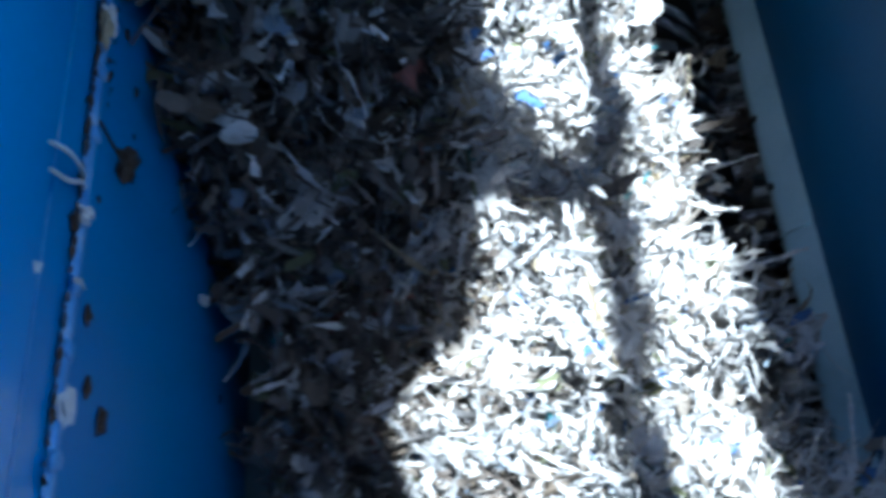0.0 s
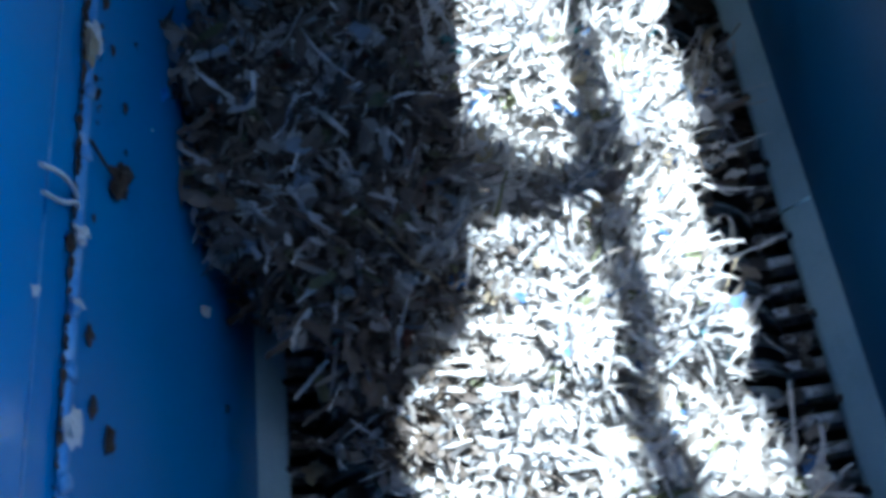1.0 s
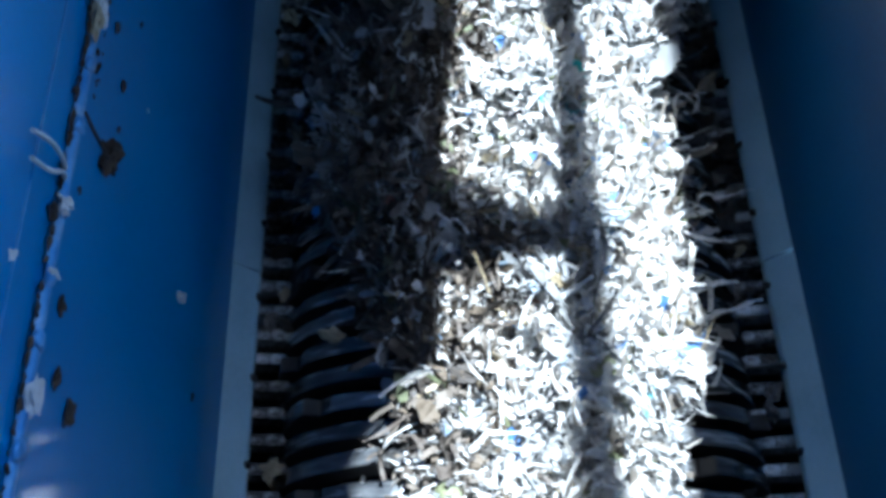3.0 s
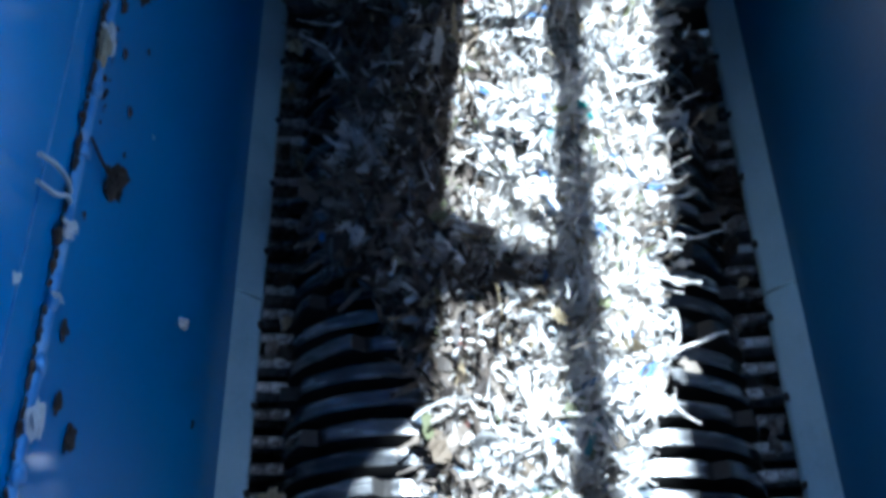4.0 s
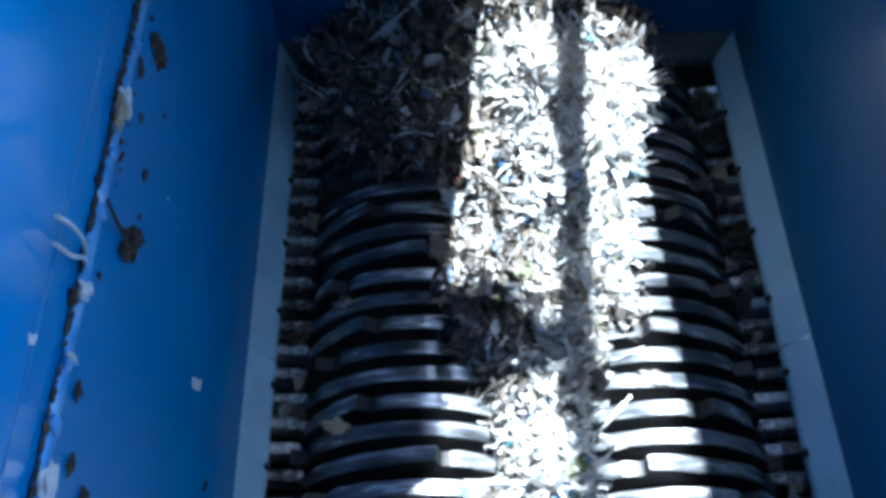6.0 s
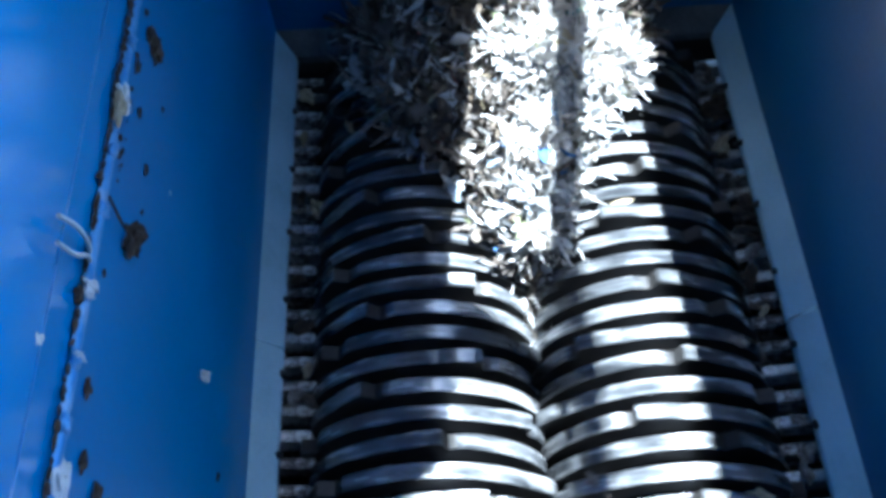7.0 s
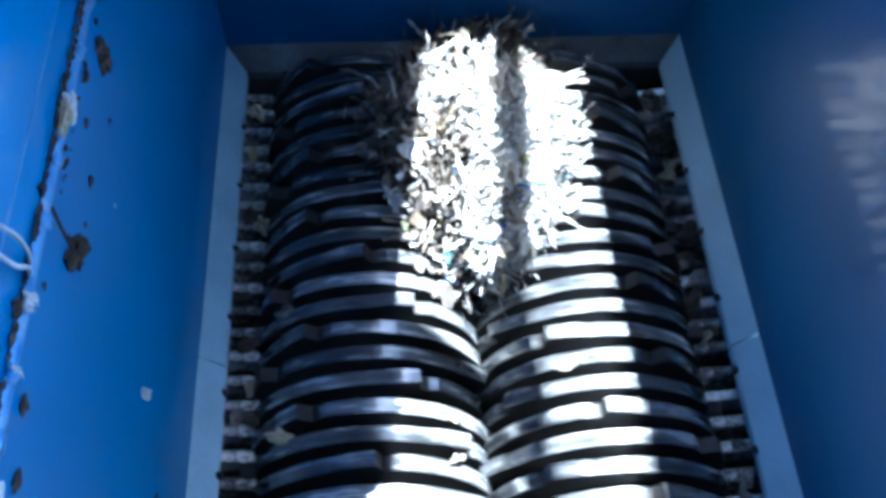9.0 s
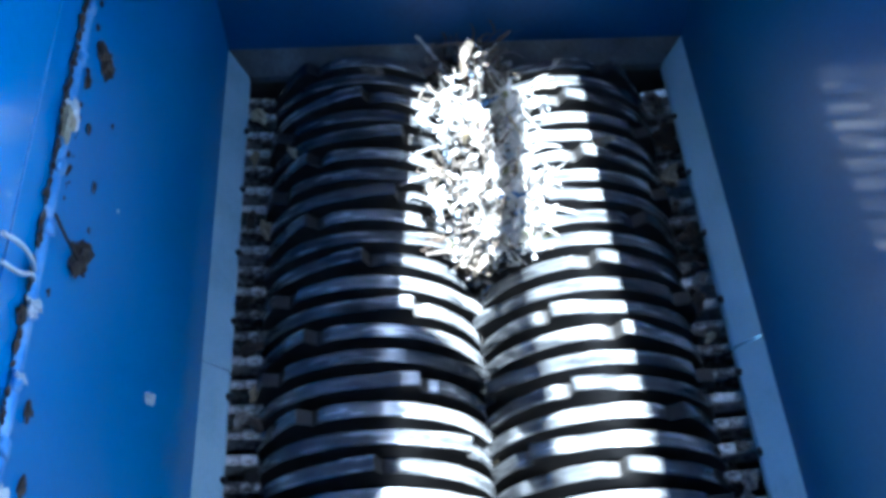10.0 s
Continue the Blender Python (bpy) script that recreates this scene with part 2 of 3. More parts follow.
for name, s in (("wall_far", 1), ("wall_near", -1)):
    top = WALL_TOP
    w = tagged(new(name), "grimed dark blue steel end wall of the hopper, shade painted in", "wall", kind="structure")
    bm = box(bmesh.new(), -HALF - 0.02, HALF + 0.02, min(s * LEN, s * (LEN + 0.02)), max(s * LEN, s * (LEN + 0.02)), -0.02, top)
    part("end_plate", bm, SHADE_GRIME_BLUE, w)

# weld seam with runs of bead and a line of rust, then painted shadow, above it
rng = random.Random(11)
cuts = [-1.2, -0.86, -0.70, -0.60, -0.485, -0.33, -0.21, -0.105, 0.04, 0.17, 0.36, 0.6, 0.9, 1.2]
for a, b in zip(cuts, cuts[1:]):
    bm = bmesh.new()
    n, k = max(4, int((b - a) / 0.02)), 8
    rings = []
    for i in range(n + 1):
        y = a + 0.002 + (b - a - 0.004) * i / n
        r = 0.0118 * (0.6 if i in (0, n) else 1) * (1 + 0.12 * noise.noise((y * 30, 1, 2)))
        rings.append([bm.verts.new((-HALF + r * math.sin(t), y, SEAM_Z - r * 1.0 * math.cos(t)))
                      for t in [math.pi * j / (k - 1) for j in range(k)]])
    for p, q in zip(rings, rings[1:]):
        for j in range(k - 1):
            bm.faces.new((p[j], p[j + 1], q[j + 1], q[j]))
    bmesh.ops.recalc_face_normals(bm, faces=bm.faces)
    part("weld_bead", bm, RIDGE, left_wall, "worn pale blue weld bead", smooth=True)
    # knob at the bead's end
    part("weld_knob", lump(0.016, rng, 0.5, (0.6, 1.0, 0.9), 2), RIDGE, left_wall, "pale chipped weld knob",
         pose(-HALF + 0.008, b - 0.004, SEAM_Z + 0.002), True)


def crust(y0, y1, z0, dz, n, parent, seed):
    g, bm = random.Random(seed), bmesh.new()
    for _ in range(n):
        one = lump(0.002 + 0.006 * g.random() ** 2, g, 0.9, (0.5, 1.3, 1.0), 1)
        me = bpy.data.meshes.new("tmp")
        one.to_mesh(me)
        one.free()
        me.transform(pose(-HALF + 0.004, y0 + (y1 - y0) * g.random(), z0 + dz * g.gauss(0, 0.5)))
        bm.from_mesh(me)
        bpy.data.meshes.remove(me)
    return part("rust_crust", bm, RUST, parent, "crumbly brown rust and dark shadow-line crumbs along the weld")


crust(-0.12, 0.45, SEAM_Z + 0.021, 0.009, 240, left_wall, 1)
crust(-0.45, -0.12, SEAM_Z + 0.019, 0.005, 80, left_wall, 2)
# this stretch is the weld's thin shadow line, drawn as dark crumbs
crust(-0.95, -0.45, SEAM_Z + 0.018, 0.003, 60, left_wall, 3)
crust(-0.30, 0.25, SEAM_Z - 0.05, 0.018, 26, left_wall, 4)


def liners():
    """Sloped grey liner plates round the chamber, two to a side with a joint between."""
    for s, side in ((-1, "left"), (1, "right")):
        for y0, y1 in ((-LEN, -0.001 if s < 0 else -0.003), (0.003, LEN)):
            xo, xi = s * HALF, s * (HALF - LIN_A)
            bm = prism([(xo, 0), (xi, -LIN_B), (xi, -LIN_B - 0.03), (xo, -0.03)], y0 + 0.001, y1 - 0.001)
            bmesh.ops.bevel(bm, geom=[e for e in bm.edges if abs(e.verts[0].co.z + LIN_B) < 1e-4 and abs(e.verts[1].co.z + LIN_B) < 1e-4],
                            offset=0.003, segments=2, affect="EDGES")
            ob = new("liner_plate", mesh("liner_plate", bm, LINER))
            tagged(ob, "pale grey painted sloped steel liner plate beside the cutters", "liner plate", "liner plates")
    for s in (1, -1):
        bm = bmesh.new()
        yo, yi = s * LEN, s * (LEN - LIN_A)
        c = [bm.verts.new(v) for v in ((-HALF, yo, 0.001), (HALF, yo, 0.001), (HALF - LIN_A, yi, -LIN_B + 0.001), (-HALF + LIN_A, yi, -LIN_B + 0.001),
                                       (-HALF, yo, -0.03), (HALF, yo, -0.03), (HALF - LIN_A, yi, -LIN_B - 0.03), (-HALF + LIN_A, yi, -LIN_B - 0.03))]
        for f in ((0, 1, 2, 3), (7, 6, 5, 4), (0, 4, 5, 1), (1, 5, 6, 2), (2, 6, 7, 3), (3, 7, 4, 0)):
            bm.faces.new([c[i] for i in f])
        bmesh.ops.recalc_face_normals(bm, faces=bm.faces)
        tagged(new("end_liner_plate", mesh("end_liner_plate", bm, DARK_LINER)), "dark grey sloped liner plate at the chamber's end", "liner plate", "liner plates")


liners()

# cutting chamber below the liners, closed round the shafts
chamber = tagged(new("chamber_wall"), "dark oily steel wall of the cutting chamber", "wall", kind="structure")
for s in (-1, 1):
    part("side_plate", box(bmesh.new(), min(s * 0.79, s * 0.83), max(s * 0.79, s * 0.83), -LEN, LEN, -0.95, -0.035), DARK_STEEL, chamber)
    part("end_plate", box(bmesh.new(), -0.79, 0.79, min(s * 1.165, s * 1.20), max(s * 1.165, s * 1.20), -0.95, -0.11), DARK_STEEL, chamber)
floor = new("floor", mesh("floor", box(bmesh.new(), -0.79, 0.79, -1.165, 1.165, -0.97, -0.93), PACKED))
tagged(floor, "dark dirt-covered floor under the cutters", "floor", kind="structure")

# added unseen hood (far half) and decking high above: their slots shape the sun patches
hood = tagged(new("hopper_hood"), "unseen blue painted steel hood over the hopper's far half, added for shade", "hood", kind="structure")
HZ, HY = WALL_TOP + 0.004, 0.0
def plate(outline, z, thick):
    """A flat plate from an (x, y) outline."""
    bm = bmesh.new()
    top = [bm.verts.new((x, y, z + thick)) for x, y in outline]
    low = [bm.verts.new((x, y, z)) for x, y in outline]
    bm.faces.new(top)
    bm.faces.new(low[::-1])
    for i in range(len(outline)):
        j = (i + 1) % len(outline)
        bm.faces.new((top[i], low[i], low[j], top[j]))
    bmesh.ops.recalc_face_normals(bm, faces=bm.faces)
    return bm


Y0, Y1 = HY, LEN + 0.02
for outline in (((-HALF - 0.02, Y0), (0.096, Y0), (0.106, 0.35), (0.151, 0.75), (0.191, Y1), (-HALF - 0.02, Y1)),
                ((0.408, Y0), (0.513, Y0), (0.493, 0.35), (0.495, 0.80), (0.509, Y1), (0.403, Y1)),
                ((0.759, Y0), (HALF + 0.02, Y0), (HALF + 0.02, Y1), (0.739, Y1))):
    part("hood_panel", plate(outline, HZ, 0.02), BLUE, hood)
for x0, x1 in ((-HALF + 0.006, 0.095), (0.409, 0.512), (0.760, HALF - 0.006)):
    part("hood_lip", box(bmesh.new(), x0, x1, HY - 0.012, HY - 0.002, HZ - 0.12, HZ + 0.02), BLUE, hood)
part("hood_rear_plate", box(bmesh.new(), -HALF - 0.02, HALF + 0.02, LEN + 0.0205, LEN + 0.04, 0.0, HZ + 0.02), BLUE, hood)
deck = tagged(new("overhead_deck"), "unseen galvanised decking high over the hopper, added for shade", "deck", kind="structure")
DZ = 5.0
# outlines cut to throw the lit strips and the dark band between them
for outline in (((-1.1, -1.6), (1.0845, -1.6), (1.0845, -0.30), (0.773, -0.24), (0.623, -0.17), (0.573, -0.02), (0.613, 0.06), (0.693, 0.14), (0.773, 0.20), (0.773, 2.0), (-1.1, 2.0)),
                ((0.774, 0.43), (1.084, 0.45), (1.084, 0.585), (0.774, 0.72)),
                ((1.085, -1.6), (1.1952, -1.6), (1.189, 0.6), (1.173, 0.95), (1.175, 1.45), (1.189, 2.0), (1.085, 2.0)), ((1.1955, -1.6), (1.9, -1.6), (1.9, 2.0), (1.435, 2.0), (1.435, -0.30), (1.1955, -0.30))):
    part("deck_panel", plate(outline, DZ, 0.03), DECK, deck)
# added unseen screen that keeps out sky from the right
part("sky_block_screen", box(bmesh.new(), 1.88, 1.90, -0.4, 2.0, 2.3, DZ), DECK, deck)
# added unseen wall that holds back sky light from behind
rear = new("sky_block_wall", mesh("sky_block_wall", box(bmesh.new(), -3.0, 1.6, -1.8, -1.62, -1.0, 5.4), CONCRETE))
tagged(rear, "plain unseen concrete wall behind the hopper, added to block sky", "wall", kind="structure")
ground = new("ground", mesh("ground", box(bmesh.new(), -150, 150, -150, 150, -1.2, -1.0), ASPHALT))
tagged(ground, "dark asphalt yard round the machine", "ground", kind="structure")


# ---- cutters ----
def cutter_mesh():
    """A cutter disc: three hooks, each rising slowly to a steep front, with a chamfered rim."""
    bm, n, th = bmesh.new(), 96, PITCH * 0.545
    outer = []
    for i in range(n):
        a = 2 * math.pi * i / n
        f = (i % 32) / 32
        if f > 0.82:
            r = R_CUT + (R_TIP - R_CUT) * ((f - 0.82) / 0.18) ** 0.7
        else:
            r = R_CUT - 0.004 * math.sin(f / 0.82 * math.pi)
        if i % 32 == 0:
            r = R_CUT - 0.016
        if i % 32 == 1:
            r = R_CUT - 0.010
        outer.append((a, r))
    rings = []
    for y, dr in ((-th / 2, -0.14), (-th / 2, -0.003), (-th / 2 + 0.003, 0.0), (th / 2 - 0.003, 0.0), (th / 2, -0.003), (th / 2, -0.14)):
        rings.append([bm.verts.new(((r + dr) * math.sin(a), y, (r + dr) * math.cos(a))) for a, r in outer])
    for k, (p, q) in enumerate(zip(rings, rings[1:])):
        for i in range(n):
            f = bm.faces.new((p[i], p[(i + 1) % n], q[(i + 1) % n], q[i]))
            # slot 1, the darker steel, goes on side faces and hook fronts
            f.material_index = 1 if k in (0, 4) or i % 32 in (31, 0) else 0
    bmesh.ops.recalc_face_normals(bm, faces=bm.faces)
    me = mesh("cutter_disc", bm, STEEL, DARK_STEEL)
    return me


def spacer_mesh():
    bm, n, th = bmesh.new(), 40, PITCH * 0.455
    rings = [[bm.verts.new((R_SPACER * math.sin(2 * math.pi * i / n), y, R_SPACER * math.cos(2 * math.pi * i / n))) for i in range(n)]
             for y in (-th / 2, th / 2)]
    for i in range(n):
        bm.faces.new((rings[0][i], rings[0][(i + 1) % n], rings[1][(i + 1) % n], rings[1][i]))
    bmesh.ops.recalc_face_normals(bm, faces=bm.faces)
    return mesh("spacer_ring", bm, HUB, smooth=True)


DISC, SPACER = cutter_mesh(), spacer_mesh()
# the other hand of cutter, for the shaft that turns the other way
DISC_B = DISC.copy()
DISC_B.transform(Matrix.Diagonal((-1, 1, 1, 1)))
DISC_B.flip_normals()


def shaft(x, first, hand, seed):
    g = random.Random(seed)
    s = tagged(new("cutter_shaft"), "turning shredder shaft with bright worn steel cutter discs", "shredder shaft", "pair of cutter shafts")
    bm = bmesh.new()
    bmesh.ops.create_cone(bm, segments=24, radius1=0.15, radius2=0.15, depth=2.36, cap_ends=True)
    bmesh.ops.rotate(bm, verts=bm.verts, matrix=Matrix.Rotation(math.pi / 2, 3, "X"))
    part("core", bm, DARK_STEEL, s)
    k0 = math.ceil((-1.12 - first) / PITCH)
    k1 = math.floor((1.12 - first) / PITCH)
    for k in range(k0, k1 + 1):
        y = first + k * PITCH
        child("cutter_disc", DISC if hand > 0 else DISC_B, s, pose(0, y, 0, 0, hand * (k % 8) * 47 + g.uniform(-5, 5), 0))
        if y + PITCH / 2 < 1.13:
            child("spacer_ring", SPACER, s, pose(0, y + PITCH / 2, 0))
        # scraps caught against hooks
        if g.random() < 0.55:
            a = radians(g.uniform(0, 360))
            r = R_CUT + 0.004
            child("caught_scrap", SCRAPS[g.randrange(len(SCRAPS))], s,
                  pose(r * math.sin(a), y + g.uniform(-0.03, 0.03), r * math.cos(a), 0, math.degrees(a), g.uniform(0, 180)), "dull scrap caught on a cutter")
    s.matrix_basis = pose(x, 0, SHAFT_Z)
    return s


def scrap_mesh(seed, size):
    g = random.Random(seed)
    return mesh("scrap", lump(size * 0.55, g, 1.1, (1.3, 0.8, 0.35), 3), (PACKED, TAN, SCRAP_GREY, RUST)[seed % 4])


SCRAPS = [scrap_mesh(i, 0.034 + 0.006 * i) for i in range(4)]
shaft_a = shaft(-SHAFT_X + SHAFT_OFF, DISC_Y, 1, 5)
shaft_b = shaft(SHAFT_X + SHAFT_OFF, DISC_Y + PITCH / 2, -1, 6)


def fingers():
    """Scraper fingers that reach between the discs from both sides."""
    g = random.Random(21)
    variants = []
    for i in range(4):
        t = PITCH * 0.21
        bm = bmesh.new()
        box(bm, -0.80, -0.662 + 0.004 * i, -t, t, -0.26, -0.165, 0.005)
        for v in bm.verts:
            v.co.z += 0.006 * noise.noise(v.co * 30 + Vector((i * 7, 0, 0)))
            if v.co.z > -0.2:
                v.co.z -= (v.co.x + 0.80) * 0.12
        variants.append(mesh("scraper_finger", bm, FINGER))
    for s, first in ((-1, DISC_Y + PITCH / 2), (1, DISC_Y)):
        k0, k1 = math.ceil((-1.13 - first) / PITCH), math.floor((1.13 - first) / PITCH)
        for k in range(k0, k1 + 1):
            ob = new("scraper_finger", variants[g.randrange(4)])
            ob.matrix_basis = pose(0, first + k * PITCH, g.uniform(-0.006, 0.006), 0, 0, 0 if s < 0 else 180)
            tagged(ob, "worn dirt-speckled steel scraper finger between cutters", "scraper finger", "scraper fingers")


fingers()

# lumps and scraps lodged along the liner edges and on the fingers
g = random.Random(33)
BITS = [mesh("edge_bolt", lump(0.013, g, 0.3, (1, 1.2, 0.8), 1), DARK_STEEL) for _ in range(3)]
for s in (-1, 1):
    y = -1.05
    while y < 1.1:
        ob = new("edge_bolt", BITS[g.randrange(3)])
        ob.matrix_basis = pose(s * (HALF - LIN_A - 0.001), y, -LIN_B - 0.002, 0, 0, g.uniform(0, 180))
        tagged(ob, "black greasy bolt head on the liner edge", "bolt", "liner edge bolts")
        y += 0.243
for i in range(46):
    s = -1 if i % 3 == 0 else 1
    ob = new("lodged_scrap", SCRAPS[g.randrange(4)])
    ob.matrix_basis = pose(s * g.uniform(0.655, 0.73), g.uniform(-0.9, 1.1), -0.152, g.uniform(-30, 30), g.uniform(-30, 30), g.uniform(0, 360)) @ Matrix.Scale(g.uniform(0.6, 1.2), 4)
    tagged(ob, "brownish shredded scrap lodged on the scraper fingers", "scrap", "lodged scraps")


# ---- dirt stuck to the wall ----
def stuck(name, y, z, bm, mat, label, cat="debris", turn=0.0, proud=0.004):
    ob = new(name, mesh(name, bm, mat))
    ob.matrix_basis = pose(-HALF + proud, y, z, turn, 0, 0)
    return tagged(ob, label, cat)


def splat(r, seed, squash):
    return lump(r, random.Random(seed), 0.9, squash, 3)


stuck("mud_clod", -0.298, 1.005, splat(0.036, 1, (0.4, 0.9, 1.0)), RUST, "brown mud clod stuck on the blue wall", "mud", 20)
stuck("mud_clod", 0.145, 1.03, splat(0.027, 2, (0.35, 1.2, 1.0)), RUST, "brown mud clod stuck on the blue wall", "mud")
stuck("mud_clod", 0.14, 1.065, splat(0.017, 3, (0.35, 1.2, 1.0)), RUST, "brown mud clod stuck on the blue wall", "mud")
stuck("mud_clod", -0.728, 1.065, splat(0.013, 4, (0.4, 1.2, 0.9)), RUST, "dried brown mud spot on the blue wall", "mud")
stuck("mud_clod", -0.76, 0.998, splat(0.016, 5, (0.4, 1.2, 0.9)), RUST, "dried brown mud spot on the blue wall", "mud")
stuck("paper_chip", -0.33, 0.482, splat(0.017, 6, (0.4, 0.7, 1.3)), PALE, "small pale paper chip stuck on the wall", "paper chip", 30)
stuck("paper_chip", -0.787, 1.15, splat(0.019, 7, (0.4, 1.5, 0.9)), PALE, "torn white paper chip caught on the weld", "paper chip", 10, 0.014)
stuck("paper_chip", -0.10, 1.163, splat(0.022, 8, (0.5, 1.0, 0.9)), PALE, "pale chip of paint and paper on the weld", "paper chip", 10, 0.014)
stuck("paper_chip", -0.135, 1.172, splat(0.020, 18, (0.5, 1.5, 0.6)), TAN, "tan chip caught on the weld", "paper chip", 10, 0.014)
stuck("paper_chip", -0.485, 1.166, splat(0.015, 61, (0.6, 0.7, 1.3)), PALE, "pale chip of paper across the weld", "paper chip", 0, 0.014)
stuck("mud_clod", -0.505, 1.178, splat(0.012, 62, (0.5, 1.0, 0.9)), RUST, "dark dirt clod against the weld", "mud")
stuck("paper_chip", -0.60, 1.162, splat(0.010, 63, (0.6, 0.6, 1.6)), PALE, "pale chip of paper across the weld", "paper chip", 0, 0.014)
stuck("paint_nick", -0.083, 0.847, splat(0.004, 9, (0.3, 1, 1)), PALE, "tiny white nick in the blue paint", "paint nick")
stuck("paint_nick", -0.628, 1.278, splat(0.010, 10, (0.3, 1, 1)), PALE, "tiny white nick in the blue paint", "paint nick")
for k, (y, z) in enumerate(((-0.22, 0.98), (-0.05, 1.06), (0.03, 1.10), (-0.42, 1.10), (-0.13, 0.99), (-0.62, 1.09), (0.05, 0.95), (-0.5, 0.3), (0.3, 1.09))):
    stuck("mud_fleck", y, z, splat(0.005 + 0.003 * (k % 3), 40 + k, (0.3, 1.3, 1)), RUST, "small brown fleck on the blue wall", "mud")


def wire(points, r, label, mat):
    cu = bpy.data.curves.new("wire", "CURVE")
    cu.dimensions, cu.bevel_depth, cu.bevel_resolution = "3D", r, 2
    sp = cu.splines.new("BEZIER")
    sp.bezier_points.add(len(points) - 1)
    for b, p in zip(sp.bezier_points, points):
        b.co = p
        b.handle_left_type = b.handle_right_type = "AUTO"
    cu.materials.append(mat)
    ob = new("wire_scrap", cu)
    return tagged(ob, label, "wire", "wire scraps on the weld")


wire([(-0.792, -0.425, 1.175), (-0.776, -0.438, 1.236), (-0.772, -0.450, 1.290), (-0.776, -0.462, 1.330)], 0.0038, "bent grey wire end caught on the weld", PALE)
wire([(-0.792, -0.440, 1.170), (-0.776, -0.460, 1.218), (-0.772, -0.487, 1.266), (-0.776, -0.499, 1.317)], 0.0038, "bent grey wire end caught on the weld", PALE)
wire([(-0.79, -0.30, 1.145), (-0.785, -0.315, 1.10), (-0.78, -0.325, 1.06), (-0.79, -0.31, 1.02)], 0.003, "rusty twisted wire hanging from the weld", RUST)


# ---- shredded waste, in clumps that settle into the cutters ----
YN = [-0.9, -0.55, -0.35, -0.15, 0.05, 0.25, 0.5, 0.8, 1.1]
TN = [0, 1, 1.5, 2, 3.5, 4.5, 5.5, 7, 8, 9, 10]
# left edge, right edge, height at the left edge, height in the middle: a row for each time, along the chamber
XL = [[-.69, -.70, -.72, -.77, -.78, -.78, -.78, -.78, -.78],
      [-.40, -.48, -.58, -.78, -.78, -.78, -.78, -.78, -.78],
      [-.40, -.41, -.52, -.78, -.78, -.78, -.78, -.78, -.78],
      [-.35, -.34, -.36, -.49, -.58, -.61, -.64, -.59, -.59],
      [-.18, -.22, -.28, -.39, -.47, -.54, -.50, -.43, -.43],
      [-.17, -.17, -.16, -.23, -.48, -.55, -.40, -.72, -.74],
      [-.11, -.11, -.15, -.18, -.27, -.23, -.17, -.70, -.77],
      [0, 0, 0, -.03, -.06, -.09, -.14, -.47, -.58],
      [.01, .01, .01, .01, -.03, -.13, -.06, -.33, -.28],
      [.01, .01, .01, .01, .01, -.08, -.22, -.34, -.12],
      [0, 0, 0, 0, 0, 0, -.08, -.09, -.08]]
XR = [[.69, .67, .55, .38, .40, .40, .37, .36, .36],
      [.53, .47, .37, .39, .45, .51, .41, .40, .40],
      [.53, .54, .35, .44, .46, .42, .43, .50, .50],
      [.47, .44, .42, .48, .47, .45, .46, .52, .52],
      [.26, .31, .37, .39, .43, .39, .52, .51, .51],
      [.17, .17, .23, .27, .30, .41, .43, .45, .45],
      [.14, .14, .15, .18, .28, .37, .40, .38, .45],
      [.02, .02, .02, .08, .09, .09, .16, .35, .46],
      [.01, .01, .01, .01, .05, .12, .25, .48, .28],
      [.01, .01, .01, .01, .01, .06, .32, .29, .20],
      [0, 0, 0, 0, .02, .04, .24, .14, .12]]
ZL = [[.16, .18, .26, .70, 1.22, 1.36, 1.24, 1.10, .95],
      [.10, .10, .18, .66, .70, .72, .66, .60, .60],
      [.08, .08, .15, .58, .60, .58, .56, .52, .50],
      [.05, .05, .06, .08, .10, .12, .15, .20, .24],
      [.02, .04, .05, .06, .08, .09, .12, .15, .16],
      [0, 0, .02, .04, .06, .07, .10, .15, .22],
      [0, 0, 0, .02, .05, .05, .09, .17, .24],
      [-.08, -.08, -.06, -.02, .02, .03, .07, .13, .18],
      [-.10, -.10, -.08, -.05, -.01, .02, .06, .11, .14],
      [-.10, -.10, -.10, -.08, -.04, .01, .05, .09, .10],
      [-.10, -.10, -.10, -.08, -.04, 0, .04, .06, .05]]
ZC = [[.22, .22, .24, .28, .33, .36, .40, .43, .46],
      [.18, .20, .21, .23, .25, .27, .30, .33, .36],
      [.16, .18, .18, .20, .21, .22, .25, .28, .31],
      [.15, .16, .17, .17, .18, .19, .22, .25, .28],
      [.10, .11, .12, .13, .14, .15, .18, .24, .34],
      [.06, .07, .08, .10, .12, .13, .15, .22, .34],
      [.02, .03, .04, .07, .09, .10, .12, .19, .32],
      [-.12, -.10, -.08, -.03, .02, .05, .12, .22, .30],
      [-.17, -.16, -.14, -.10, -.04, .02, .11, .20, .20],
      [-.20, -.20, -.19, -.16, -.12, -.02, .08, .11, .06],
      [-.20, -.20, -.19, -.16, -.12, -.04, .03, .04, 0]]
